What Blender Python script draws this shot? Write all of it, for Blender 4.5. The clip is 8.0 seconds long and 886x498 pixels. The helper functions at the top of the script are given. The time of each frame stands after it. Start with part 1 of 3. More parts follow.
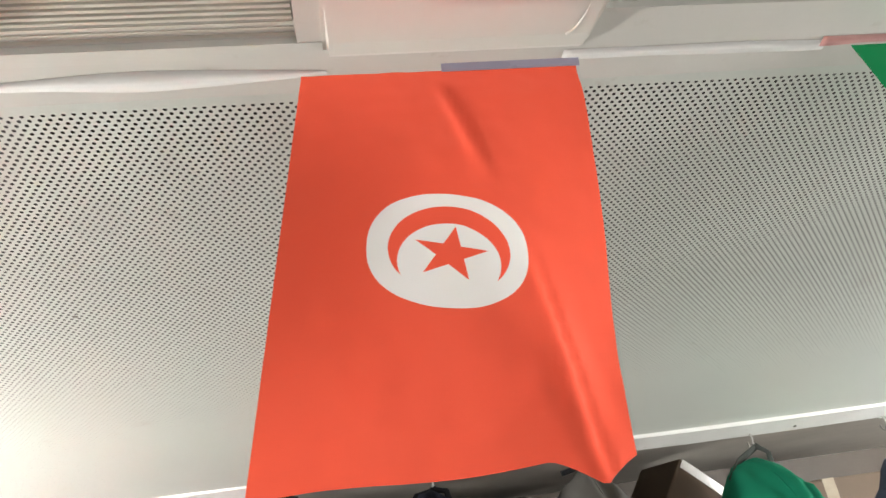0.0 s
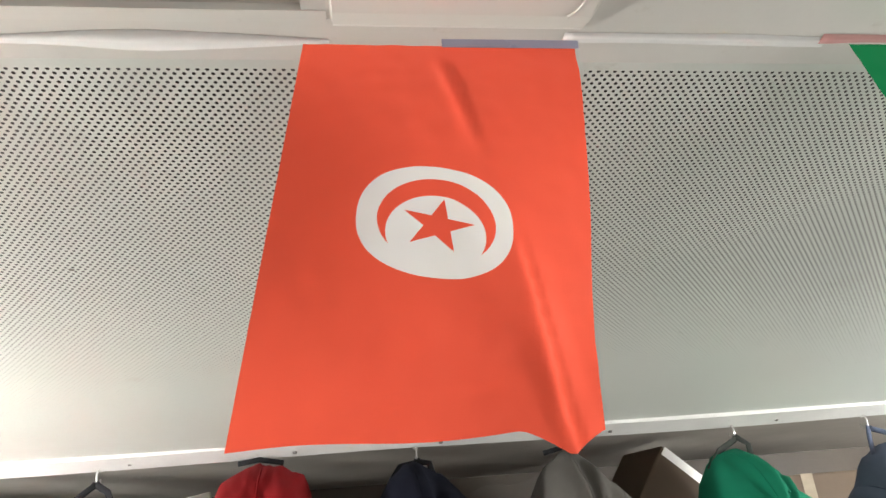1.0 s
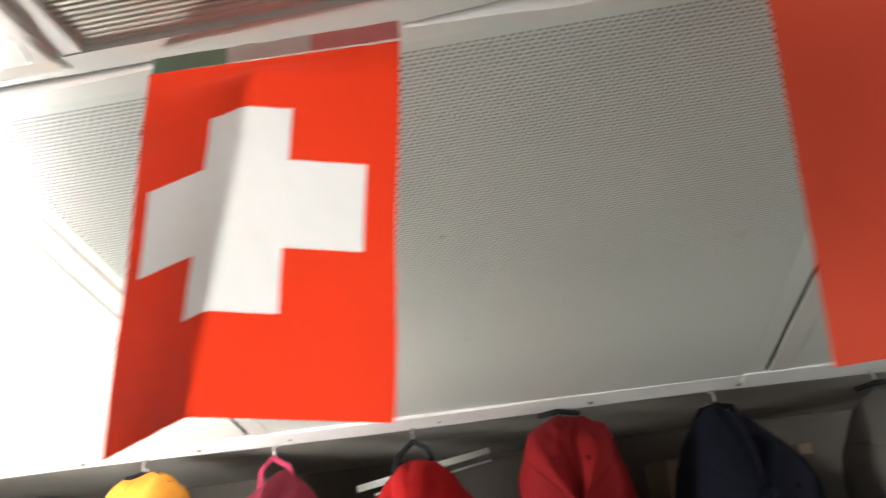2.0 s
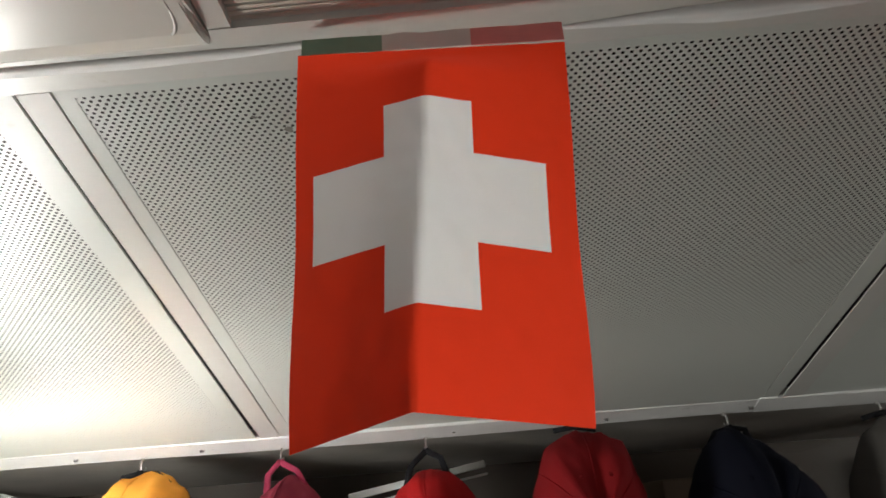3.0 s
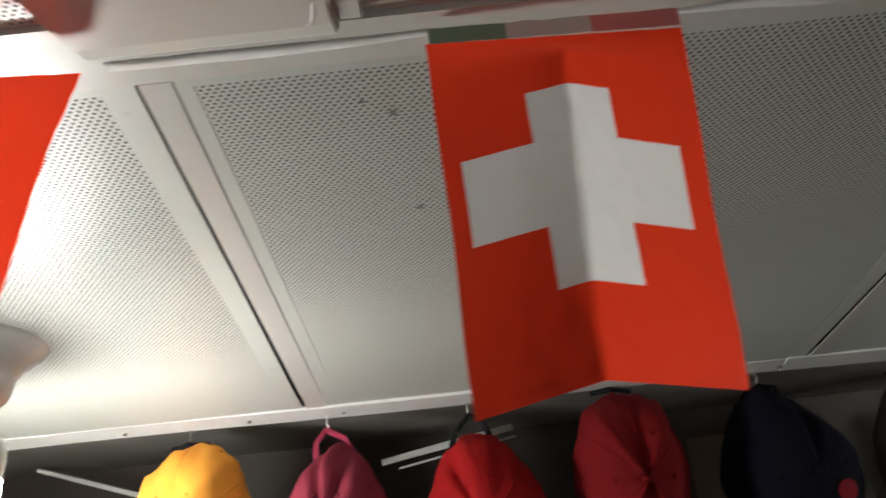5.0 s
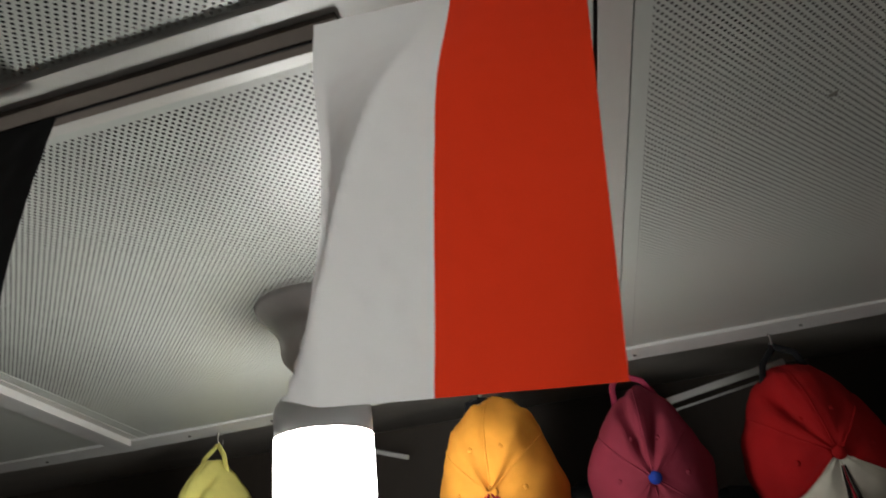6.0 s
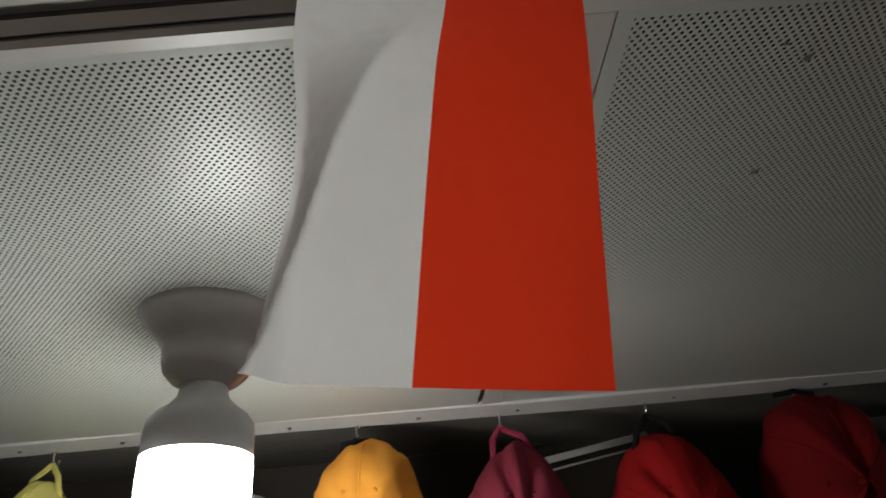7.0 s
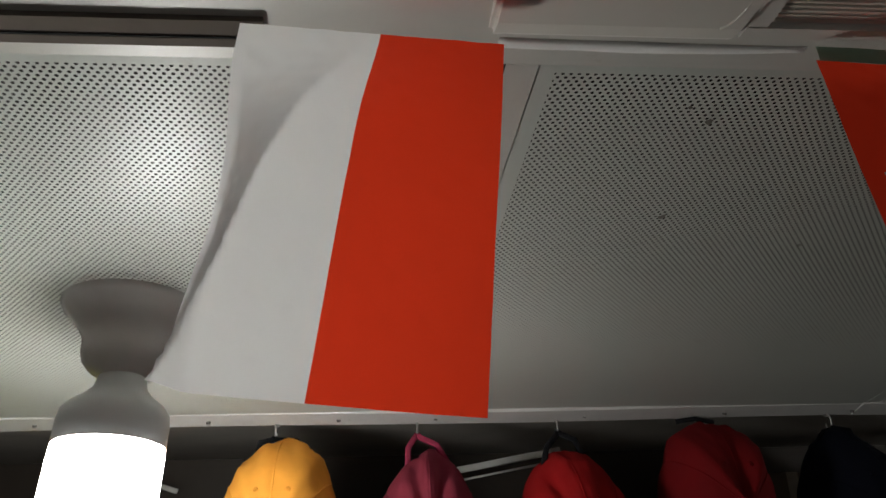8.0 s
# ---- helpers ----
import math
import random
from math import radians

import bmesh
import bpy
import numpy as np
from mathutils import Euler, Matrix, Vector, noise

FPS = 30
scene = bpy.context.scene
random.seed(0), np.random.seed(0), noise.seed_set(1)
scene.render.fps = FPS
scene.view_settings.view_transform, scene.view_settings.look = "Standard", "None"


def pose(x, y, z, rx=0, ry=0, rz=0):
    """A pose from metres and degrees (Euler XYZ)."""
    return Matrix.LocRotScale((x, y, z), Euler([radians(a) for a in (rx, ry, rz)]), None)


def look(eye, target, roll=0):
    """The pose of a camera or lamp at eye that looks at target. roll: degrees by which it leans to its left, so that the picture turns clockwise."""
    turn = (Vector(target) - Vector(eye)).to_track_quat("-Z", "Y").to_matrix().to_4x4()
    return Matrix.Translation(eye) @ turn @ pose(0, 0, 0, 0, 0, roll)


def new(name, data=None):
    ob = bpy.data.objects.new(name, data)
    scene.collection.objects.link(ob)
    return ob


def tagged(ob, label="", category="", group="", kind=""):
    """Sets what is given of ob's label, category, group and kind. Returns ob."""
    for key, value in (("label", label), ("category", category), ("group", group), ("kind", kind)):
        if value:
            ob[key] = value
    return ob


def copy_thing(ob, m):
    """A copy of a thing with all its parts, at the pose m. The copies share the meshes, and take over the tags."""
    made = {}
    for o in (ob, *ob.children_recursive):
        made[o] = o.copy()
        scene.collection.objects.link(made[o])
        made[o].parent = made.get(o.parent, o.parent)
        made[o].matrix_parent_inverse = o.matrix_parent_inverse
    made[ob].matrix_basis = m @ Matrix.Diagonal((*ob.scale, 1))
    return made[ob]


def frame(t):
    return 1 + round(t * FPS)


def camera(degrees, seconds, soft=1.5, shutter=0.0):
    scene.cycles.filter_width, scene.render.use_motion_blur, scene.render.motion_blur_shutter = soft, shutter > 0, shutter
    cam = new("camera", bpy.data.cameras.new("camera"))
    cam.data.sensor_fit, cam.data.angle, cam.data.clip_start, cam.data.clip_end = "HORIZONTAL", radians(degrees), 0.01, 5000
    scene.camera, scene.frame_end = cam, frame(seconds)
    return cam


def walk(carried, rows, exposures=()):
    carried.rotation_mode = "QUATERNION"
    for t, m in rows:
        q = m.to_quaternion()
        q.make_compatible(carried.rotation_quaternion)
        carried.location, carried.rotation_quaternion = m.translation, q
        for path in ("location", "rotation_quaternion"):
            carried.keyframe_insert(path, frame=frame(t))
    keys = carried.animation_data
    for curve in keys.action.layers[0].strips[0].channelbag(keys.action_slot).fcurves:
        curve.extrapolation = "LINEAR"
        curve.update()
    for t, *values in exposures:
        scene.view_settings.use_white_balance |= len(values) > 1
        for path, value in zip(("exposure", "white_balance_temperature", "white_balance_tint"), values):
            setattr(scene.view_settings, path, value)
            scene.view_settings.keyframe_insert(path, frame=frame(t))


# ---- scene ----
cam = camera(64.8, 8.0, soft=1.5, shutter=0.35)
PATH = [
    (0, (0.008, 0.189, 1.993), (0.294, 1.995, 2.803), -8.5),
    (0.5, (0.014, 0.184, 1.991), (0.32, 1.998, 2.777), -6.8),
    (1, (0.012, 0.183, 1.987), (0.294, 2.014, 2.742), -5.1),
    (1.5, (-0.012, 0.186, 1.987), (0.199, 2.027, 2.736), -6.4),
    (1.8, (-0.082, 0.179, 1.985), (-0.130, 2.041, 2.713), -6.3),
    (2, (-0.137, 0.179, 1.986), (-0.326, 2.042, 2.688), -6.3),
    (2.2, (-0.178, 0.183, 1.979), (-0.430, 2.043, 2.672), -5.0),
    (3.3, (-0.242, 0.170, 1.995), (-0.228, 2.034, 2.724), -3.5),
    (3.5, (-0.247, 0.163, 1.994), (-0.216, 2.03, 2.708), -3.0),
    (4, (-0.24, 0.166, 1.99), (-0.167, 2.046, 2.667), -3.2),
    (4.2, (-0.243, 0.166, 1.990), (-0.152, 2.044, 2.676), -3.4),
    (5.3, (-0.370, 0.150, 1.998), (-0.488, 2.068, 2.548), -7.3),
    (5.5, (-0.424, 0.153, 1.998), (-0.690, 2.071, 2.498), -6.8),
    (5.8, (-0.488, 0.152, 1.999), (-0.901, 2.035, 2.534), -8.6),
    (6, (-0.514, 0.168, 1.999), (-0.903, 2.04, 2.588), -9.1),
    (6.2, (-0.524, 0.160, 1.984), (-0.955, 2.000, 2.641), -8.5),
    (6.5, (-0.549, 0.168, 1.991), (-0.889, 2.031, 2.632), -8.0),
    (6.8, (-0.564, 0.188, 1.987), (-0.664, 2.078, 2.633), -5.3),
    (7, (-0.562, 0.185, 1.985), (-0.564, 2.06, 2.681), -4.8),
    (7.2, (-0.560, 0.183, 1.986), (-0.498, 2.050, 2.700), -3.9),
    (7.5, (-0.555, 0.172, 1.99), (-0.371, 2.023, 2.724), -3.5),
    (8, (-0.546, 0.155, 1.986), (-0.391, 2.023, 2.681), -1.6),
]
EXPOSURES = [(0.0, 3.0), (1.0, 2.95), (1.5, 2.8), (1.8, 2.4), (2.0, 2.1), (2.2, 1.7), (3.3, 1.1), (4.2, 1.1), (5.2, 0.8), (5.5, 0.55), (6.0, -0.4), (6.5, -0.7), (7.0, -0.65), (8.0, -0.4)]
walk(cam, [(t, look(eye, target, roll)) for t, eye, target, roll in PATH], EXPOSURES)
BULB, FILL = 54.0, 1.4

# ---- light ----
world = bpy.data.worlds.new("world")
scene.world = world
world.use_nodes = True
sky = world.node_tree.nodes.new("ShaderNodeTexSky")
sky.sky_type, sky.sun_disc = "NISHITA", False
sky.sun_elevation, sky.sun_rotation = radians(38), radians(160)
sky.dust_density, sky.air_density = 4.0, 1.0
world.node_tree.links.new(sky.outputs[0], world.node_tree.nodes["Background"].inputs[0])
world.node_tree.nodes["Background"].inputs[1].default_value = 0.03

# added area lamp at the front right, brightens flags, panels and caps
fill_lamp = bpy.data.lights.new("front_fill", "AREA")
fill_lamp.shape, fill_lamp.size, fill_lamp.size_y, fill_lamp.energy, fill_lamp.color = "RECTANGLE", 1.5, 1.1, FILL, (0.98, 0.99, 0.95)
new("front_fill", fill_lamp).matrix_world = look((1.40, -0.50, 1.45), (0.45, 0.7, 2.1))


# ---- materials ----
class Nodes:
    """Short hand for building a node tree."""

    def __init__(self, name):
        self.mat = bpy.data.materials.new(name)
        self.mat.use_nodes = True
        self.tree = self.mat.node_tree
        self.bsdf = self.tree.nodes["Principled BSDF"]
        self.out = self.tree.nodes["Material Output"]

    def add(self, kind, **props):
        node = self.tree.nodes.new(kind)
        for key, value in props.items():
            setattr(node, key, value)
        return node

    def put(self, value, socket):
        if isinstance(value, (int, float)):
            socket.default_value = value
        elif isinstance(value, tuple):
            socket.default_value = (*value, 1.0) if len(value) == 3 and socket.type == "RGBA" else value
        else:
            self.tree.links.new(value, socket)

    def math(self, op, a, b=0.0, c=0.0):
        node = self.add("ShaderNodeMath", operation=op)
        for value, socket in zip((a, b, c), node.inputs):
            self.put(value, socket)
        return node.outputs[0]

    def mix(self, fac, a, b):
        node = self.add("ShaderNodeMix", data_type="RGBA")
        self.put(fac, node.inputs[0])
        self.put(a, node.inputs[6])
        self.put(b, node.inputs[7])
        return node.outputs[2]

    def noise(self, scale, detail=4.0, stretch=(1, 1, 1), rough=0.55):
        coord = self.add("ShaderNodeTexCoord")
        mapping = self.add("ShaderNodeMapping")
        mapping.inputs["Scale"].default_value = stretch
        self.tree.links.new(coord.outputs["Object"], mapping.inputs[0])
        tex = self.add("ShaderNodeTexNoise")
        tex.inputs["Scale"].default_value, tex.inputs["Detail"].default_value = scale, detail
        tex.inputs["Roughness"].default_value = rough
        self.tree.links.new(mapping.outputs[0], tex.inputs["Vector"])
        return tex.outputs["Fac"]

    def ramp(self, fac, low, high):
        node = self.add("ShaderNodeMapRange")
        self.put(fac, node.inputs[0])
        node.inputs[1].default_value, node.inputs[2].default_value = low, high
        return node.outputs[0]

    def bump(self, height, strength, distance):
        node = self.add("ShaderNodeBump")
        node.inputs["Strength"].default_value, node.inputs["Distance"].default_value = strength, distance
        self.put(height, node.inputs["Height"])
        self.tree.links.new(node.outputs[0], self.bsdf.inputs["Normal"])


def shade(colour, factor):
    return tuple(min(1.0, c * factor) for c in colour)


def surface(name, colour, rough=0.5, metal=0.0, big=6.0, fine=180.0, vary=0.12, bump=0.15, distance=0.0006, stain=None, stretch=(1, 1, 1), gloss=0.5):
    """A painted, plastic or cloth surface with blotches, fine grain and relief."""
    n = Nodes(name)
    blot, grain = n.noise(big, 5), n.noise(fine, 3, stretch)
    base = n.mix(n.ramp(blot, 0.3, 0.7), shade(colour, 1 - vary), shade(colour, 1 + vary))
    base = n.mix(n.math("MULTIPLY", grain, 0.35), base, shade(colour, 1 - 1.6 * vary))
    if stain:
        spots = n.ramp(n.noise(big * 4.3, 7, rough=0.7), 0.62, 0.74)
        base = n.mix(n.math("MULTIPLY", spots, 0.55), base, stain)
    n.put(base, n.bsdf.inputs["Base Color"])
    n.put(n.math("ADD", n.math("MULTIPLY", blot, 0.2), rough - 0.1), n.bsdf.inputs["Roughness"])
    n.bsdf.inputs["Metallic"].default_value = metal
    n.bsdf.inputs["Specular IOR Level"].default_value = gloss
    n.bump(grain, bump, distance)
    return n.mat


def cloth(name, colour, weave=1500.0):
    return surface(name, colour, rough=0.85, big=25, fine=weave, vary=0.1, bump=0.6, distance=0.0008, gloss=0.12)


def flag_fabric(name, paint):
    """Thin printed flag cloth; paint(n, x, y) gives the colour from metres across and down the flag."""
    n = Nodes(name)
    uv = n.add("ShaderNodeUVMap")
    sep = n.add("ShaderNodeSeparateXYZ")
    n.tree.links.new(uv.outputs[0], sep.inputs[0])
    colour = paint(n, sep.outputs[0], sep.outputs[1])
    weave = n.noise(900, 2)
    worn = n.add("ShaderNodeHueSaturation")
    worn.inputs["Value"].default_value = 0.78
    n.put(colour, worn.inputs["Color"])
    colour = n.mix(n.math("MULTIPLY", n.noise(18, 4), 0.35), colour, worn.outputs[0])
    n.put(colour, n.bsdf.inputs["Base Color"])
    n.bsdf.inputs["Roughness"].default_value = 0.5
    n.bsdf.inputs["Specular IOR Level"].default_value = 0.35
    n.bump(weave, 0.12, 0.0003)
    thin = n.add("ShaderNodeBsdfTranslucent")
    n.put(colour, thin.inputs[0])
    both = n.add("ShaderNodeMixShader")
    both.inputs[0].default_value = 0.64
    n.tree.links.new(n.bsdf.outputs[0], both.inputs[1])
    n.tree.links.new(thin.outputs[0], both.inputs[2])
    n.tree.links.new(both.outputs[0], n.out.inputs[0])
    return n.mat


RED, WHITE, GREEN, BLACK = (0.88, 0.052, 0.018), (0.87, 0.87, 0.87), (0.01, 0.26, 0.09), (0.006, 0.006, 0.006)

SCARLET = (0.91, 0.118, 0.066)


def within_box(n, x, y, x0, x1, y0, y1):
    a = n.math("MULTIPLY", n.math("GREATER_THAN", x, x0), n.math("LESS_THAN", x, x1))
    b = n.math("MULTIPLY", n.math("GREATER_THAN", y, y0), n.math("LESS_THAN", y, y1))
    return n.math("MULTIPLY", a, b)


def within_oval(n, x, y, cx, cy, rx, ry, power=2.0):
    a = n.math("POWER", n.math("ABSOLUTE", n.math("DIVIDE", n.math("SUBTRACT", x, cx), rx)), power)
    b = n.math("POWER", n.math("ABSOLUTE", n.math("DIVIDE", n.math("SUBTRACT", y, cy), ry)), power)
    return n.math("LESS_THAN", n.math("ADD", a, b), 1.0)


def within_star(n, x, y, cx, cy, rx, ry, turn):
    """A five-pointed star: inside when at least four of its five edge lines hold the point."""
    px = n.math("DIVIDE", n.math("SUBTRACT", x, cx), rx)
    py = n.math("DIVIDE", n.math("SUBTRACT", y, cy), ry)
    total = 0.0
    for k in range(5):
        a = radians(90 + turn + 72 * k + 36)
        side = n.math("ADD", n.math("MULTIPLY", px, math.cos(a)), n.math("MULTIPLY", py, math.sin(a)))
        total = n.math("ADD", n.math("LESS_THAN", side, math.cos(radians(72))), total)
    return n.math("GREATER_THAN", total, 3.5)


def paint_crescent(n, x, y):
    y = n.math("SUBTRACT", y, n.math("MULTIPLY_ADD", x, 0.11, -0.054))
    disc = within_oval(n, x, y, 0.494, 0.559, 0.231, 0.124, 2.35)
    outer = within_oval(n, x, y, 0.497, 0.562, 0.174, 0.097)
    inner = within_oval(n, x, y, 0.496, 0.590, 0.146, 0.084)
    star = within_star(n, x, y, 0.498, 0.572, 0.110, 0.060, 8)
    colour = n.mix(disc, SCARLET, WHITE)
    colour = n.mix(n.math("MULTIPLY", outer, n.math("SUBTRACT", 1.0, inner)), colour, SCARLET)
    return n.mix(star, colour, SCARLET)


def paint_cross(n, x, y):
    a = within_box(n, x, y, 0.337, 0.642, 0.238, 0.778)
    b = within_box(n, x, y, 0.070, 0.895, 0.388, 0.620)
    return n.mix(n.math("MAXIMUM", a, b), RED, WHITE)


def paint_halves(n, x, y):
    return n.mix(n.math("GREATER_THAN", n.math("MULTIPLY_ADD", y, 0.095, x), 0.528), WHITE, RED)


def paint_green(n, x, y):
    return n.mix(n.math("GREATER_THAN", x, 0.5), GREEN, WHITE)


def paint_black(n, x, y):
    return n.mix(n.math("LESS_THAN", x, 0.45), BLACK, (0.45, 0.02, 0.015))


M_PANEL = surface("grey_panel_paint", (0.62, 0.645, 0.60), rough=0.40, big=5, fine=260, vary=0.05, bump=0.1, stain=(0.46, 0.43, 0.38), gloss=0.5)
M_TRIM = surface("trim_paint", (0.62, 0.61, 0.57), rough=0.4, big=9, fine=220, vary=0.06, bump=0.12, stain=(0.45, 0.42, 0.36))
M_RAIL = surface("rail_paint", (0.74, 0.74, 0.72), rough=0.4, big=20, fine=240, vary=0.07, bump=0.15, stain=(0.42, 0.38, 0.33))
M_TAPE = surface("glossy_tape", (0.80, 0.80, 0.78), rough=0.22, big=14, fine=90, vary=0.05, bump=0.3)
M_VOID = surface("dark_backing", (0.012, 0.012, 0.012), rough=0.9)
M_LINING = surface("panel_lining", (0.085, 0.082, 0.078), rough=0.9, big=8, vary=0.2)
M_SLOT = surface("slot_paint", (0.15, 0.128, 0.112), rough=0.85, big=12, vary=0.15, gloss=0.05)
M_LOUVER = surface("louver_plastic", (0.60, 0.57, 0.50), rough=0.42, big=8, fine=200, vary=0.1, stain=(0.10, 0.08, 0.06))
M_FAIRING = surface("fairing_plastic", (0.66, 0.64, 0.59), rough=0.3, big=6, fine=150, vary=0.04, bump=0.08)
M_BULBBODY = surface("lamp_plastic", (0.62, 0.62, 0.62), rough=0.35, vary=0.05)
M_HOLDER = surface("lampholder_porcelain", (0.62, 0.60, 0.58), rough=0.2, big=14, vary=0.08, bump=0.05)
M_METAL = surface("hook_steel", (0.60, 0.59, 0.57), rough=0.3, metal=1.0, vary=0.1)
M_SCREW = surface("screw_steel", (0.22, 0.21, 0.20), rough=0.45, metal=0.8, vary=0.15)
M_SOFFIT = surface("soffit_paint", (0.42, 0.395, 0.36), rough=0.55, big=7, vary=0.18, stain=(0.13, 0.11, 0.09))
M_WALL = surface("back_wall_board", (0.085, 0.068, 0.055), rough=0.6, big=4, vary=0.2, stain=(0.07, 0.055, 0.045))
M_FLOOR = surface("floor_concrete", (0.22, 0.21, 0.20), rough=0.8, big=3, fine=60, vary=0.15)
M_SIDE = surface("side_wall_paint", (0.45, 0.43, 0.40), rough=0.6, big=3, vary=0.1)
M_PACKTAPE = surface("brown_packing_tape", (0.34, 0.28, 0.21), rough=0.18, big=40, vary=0.15, bump=0.4)
M_CARD = surface("cardboard", (0.125, 0.088, 0.060), rough=0.75, big=10, fine=120, vary=0.12, stretch=(1, 6, 1))
M_BAG = surface("dark_bag_plastic", (0.028, 0.028, 0.034), rough=0.3, big=16, fine=60, vary=0.25, bump=0.4, distance=0.002)
M_STRAPBLACK = cloth("black_webbing", (0.015, 0.015, 0.017))
M_STRAPGREY = cloth("grey_webbing", (0.06, 0.065, 0.06))
M_STRAPPINK = cloth("pink_webbing", (0.30, 0.035, 0.075))
M_FLAG = {
    "crescent": flag_fabric("crescent_flag_cloth", paint_crescent),
    "cross": flag_fabric("cross_flag_cloth", paint_cross),
    "halves": flag_fabric("red_and_white_flag_cloth", paint_halves),
    "green": flag_fabric("green_flag_cloth", paint_green),
    "black": flag_fabric("black_flag_cloth", paint_black),
}

plastic = Nodes("clear_plastic_film")
plastic.bsdf.inputs["Base Color"].default_value = (0.9, 0.88, 0.84, 1)
plastic.bsdf.inputs["Roughness"].default_value = 0.07
plastic.bsdf.inputs["Alpha"].default_value = 0.10
plastic.bump(plastic.noise(34, 4), 0.9, 0.02)
M_FILM = plastic.mat

M_RIBBON = [("green_band", 0.0, 0.31, surface("faded_green_ribbon", (0.22, 0.33, 0.24), rough=0.35, big=40, vary=0.12)),
            ("white_band", 0.31, 0.65, surface("faded_white_ribbon", (0.76, 0.71, 0.67), rough=0.35, big=40, vary=0.06)),
            ("red_band", 0.65, 1.0, surface("faded_red_ribbon", (0.86, 0.29, 0.28), rough=0.35, big=40, vary=0.1))]
M_BLUETAPE = surface("blue_grey_tape", (0.42, 0.44, 0.58), rough=0.3, big=30, vary=0.1)
M_PINKTAPE = surface("pink_tape", (0.62, 0.33, 0.31), rough=0.3, big=30, vary=0.1)

glow = Nodes("bulb_diffuser")
glow.bsdf.inputs["Base Color"].default_value = (0.9, 0.9, 0.9, 1)
glow.bsdf.inputs["Emission Color"].default_value = (1.0, 0.995, 0.95, 1)
glow.bsdf.inputs["Emission Strength"].default_value = BULB
M_GLOW = glow.mat


# ---- builders ----
def mesh_of(bm, name, material, smooth=False):
    bmesh.ops.recalc_face_normals(bm, faces=bm.faces)
    data = bpy.data.meshes.new(name)
    bm.to_mesh(data)
    bm.free()
    data.materials.append(material)
    if smooth:
        data.polygons.foreach_set("use_smooth", [True] * len(data.polygons))
    return data


def part(name, bm, material, parent=None, label="", smooth=False, at=None):
    ob = new(name, mesh_of(bm, name, material, smooth))
    if parent:
        ob.parent = parent
    if at:
        ob.matrix_basis = at
    return tagged(ob, label)


def thing(name, label, category, at, group=""):
    ob = new(name)
    ob.empty_display_size = 0.02
    ob.matrix_basis = at
    return tagged(ob, label, category, group)


def setting(name, bm, material, label="", smooth=False):
    return tagged(part(name, bm, material, None, label, smooth), kind="structure")


def box(x0, x1, y0, y1, z0, z1, bevel=0.0, bm=None):
    bm = bm or bmesh.new()
    made = bmesh.ops.create_cube(bm, size=1)["verts"]
    for v in made:
        v.co = ((x0 + x1) / 2 + v.co.x * (x1 - x0), (y0 + y1) / 2 + v.co.y * (y1 - y0), (z0 + z1) / 2 + v.co.z * (z1 - z0))
    if bevel:
        edges = list({e for v in made for e in v.link_edges})
        bmesh.ops.bevel(bm, geom=edges, offset=bevel, segments=2, affect="EDGES", profile=0.6)
    return bm


def prism(outline, x0, x1, lean=0.0, cuts=1, wave=None):
    """An outline of (y, z) points swept along x; lean shifts the far (greater y) points in x."""
    bm = bmesh.new()
    y_low = min(p[0] for p in outline)
    rings = []
    for i in range(cuts + 1):
        x = x0 + (x1 - x0) * i / cuts
        dy, dz = wave(x) if wave else (0, 0)
        rings.append([bm.verts.new((x + lean * (y - y_low), y + dy, z + dz)) for y, z in outline])
    count = len(outline)
    for a, b in zip(rings, rings[1:]):
        for j in range(count):
            bm.faces.new((a[j], a[(j + 1) % count], b[(j + 1) % count], b[j]))
    bm.faces.new(rings[0])
    bm.faces.new(rings[-1])
    return bm


def lathe(profile, steps=40, bm=None):
    """Rings of (radius, z) turned round the z axis."""
    bm = bm or bmesh.new()
    rings = [[bm.verts.new((r * math.cos(2 * math.pi * k / steps), r * math.sin(2 * math.pi * k / steps), z)) for k in range(steps)] for r, z in profile]
    for a, b in zip(rings, rings[1:]):
        for k in range(steps):
            bm.faces.new((a[k], a[(k + 1) % steps], b[(k + 1) % steps], b[k]))
    bm.faces.new(rings[0])
    bm.faces.new(rings[-1])
    return bm


def tube(points, rx, rz=None, bm=None, sides=8):
    """A rod or band along points; rx across, rz thick."""
    bm = bm or bmesh.new()
    rz = rz or rx
    pts = [Vector(p) for p in points]
    rings = []
    for i, p in enumerate(pts):
        way = (pts[min(i + 1, len(pts) - 1)] - pts[max(i - 1, 0)]).normalized()
        side = way.cross(Vector((0, 1, 0)))
        side = side.normalized() if side.length > 1e-4 else Vector((1, 0, 0))
        up = side.cross(way).normalized()
        rings.append([bm.verts.new(p + side * rx * math.cos(2 * math.pi * k / sides) + up * rz * math.sin(2 * math.pi * k / sides)) for k in range(sides)])
    for a, b in zip(rings, rings[1:]):
        for k in range(sides):
            bm.faces.new((a[k], a[(k + 1) % sides], b[(k + 1) % sides], b[k]))
    bm.faces.new(rings[0])
    bm.faces.new(rings[-1])
    return bm


def smoothstep(a, b, v):
    v = min(1.0, max(0.0, (v - a) / (b - a)))
    return v * v * (3 - 2 * v)


# ---- large structure: the vaulted ceiling panels ----
Y_TOP, Y_HOLES, Y_END = 0.498, 1.142, 1.140


def vault(y):
    """Height of the ceiling panels over y."""
    return 2.2305 - 0.1846 * (y - Y_TOP)


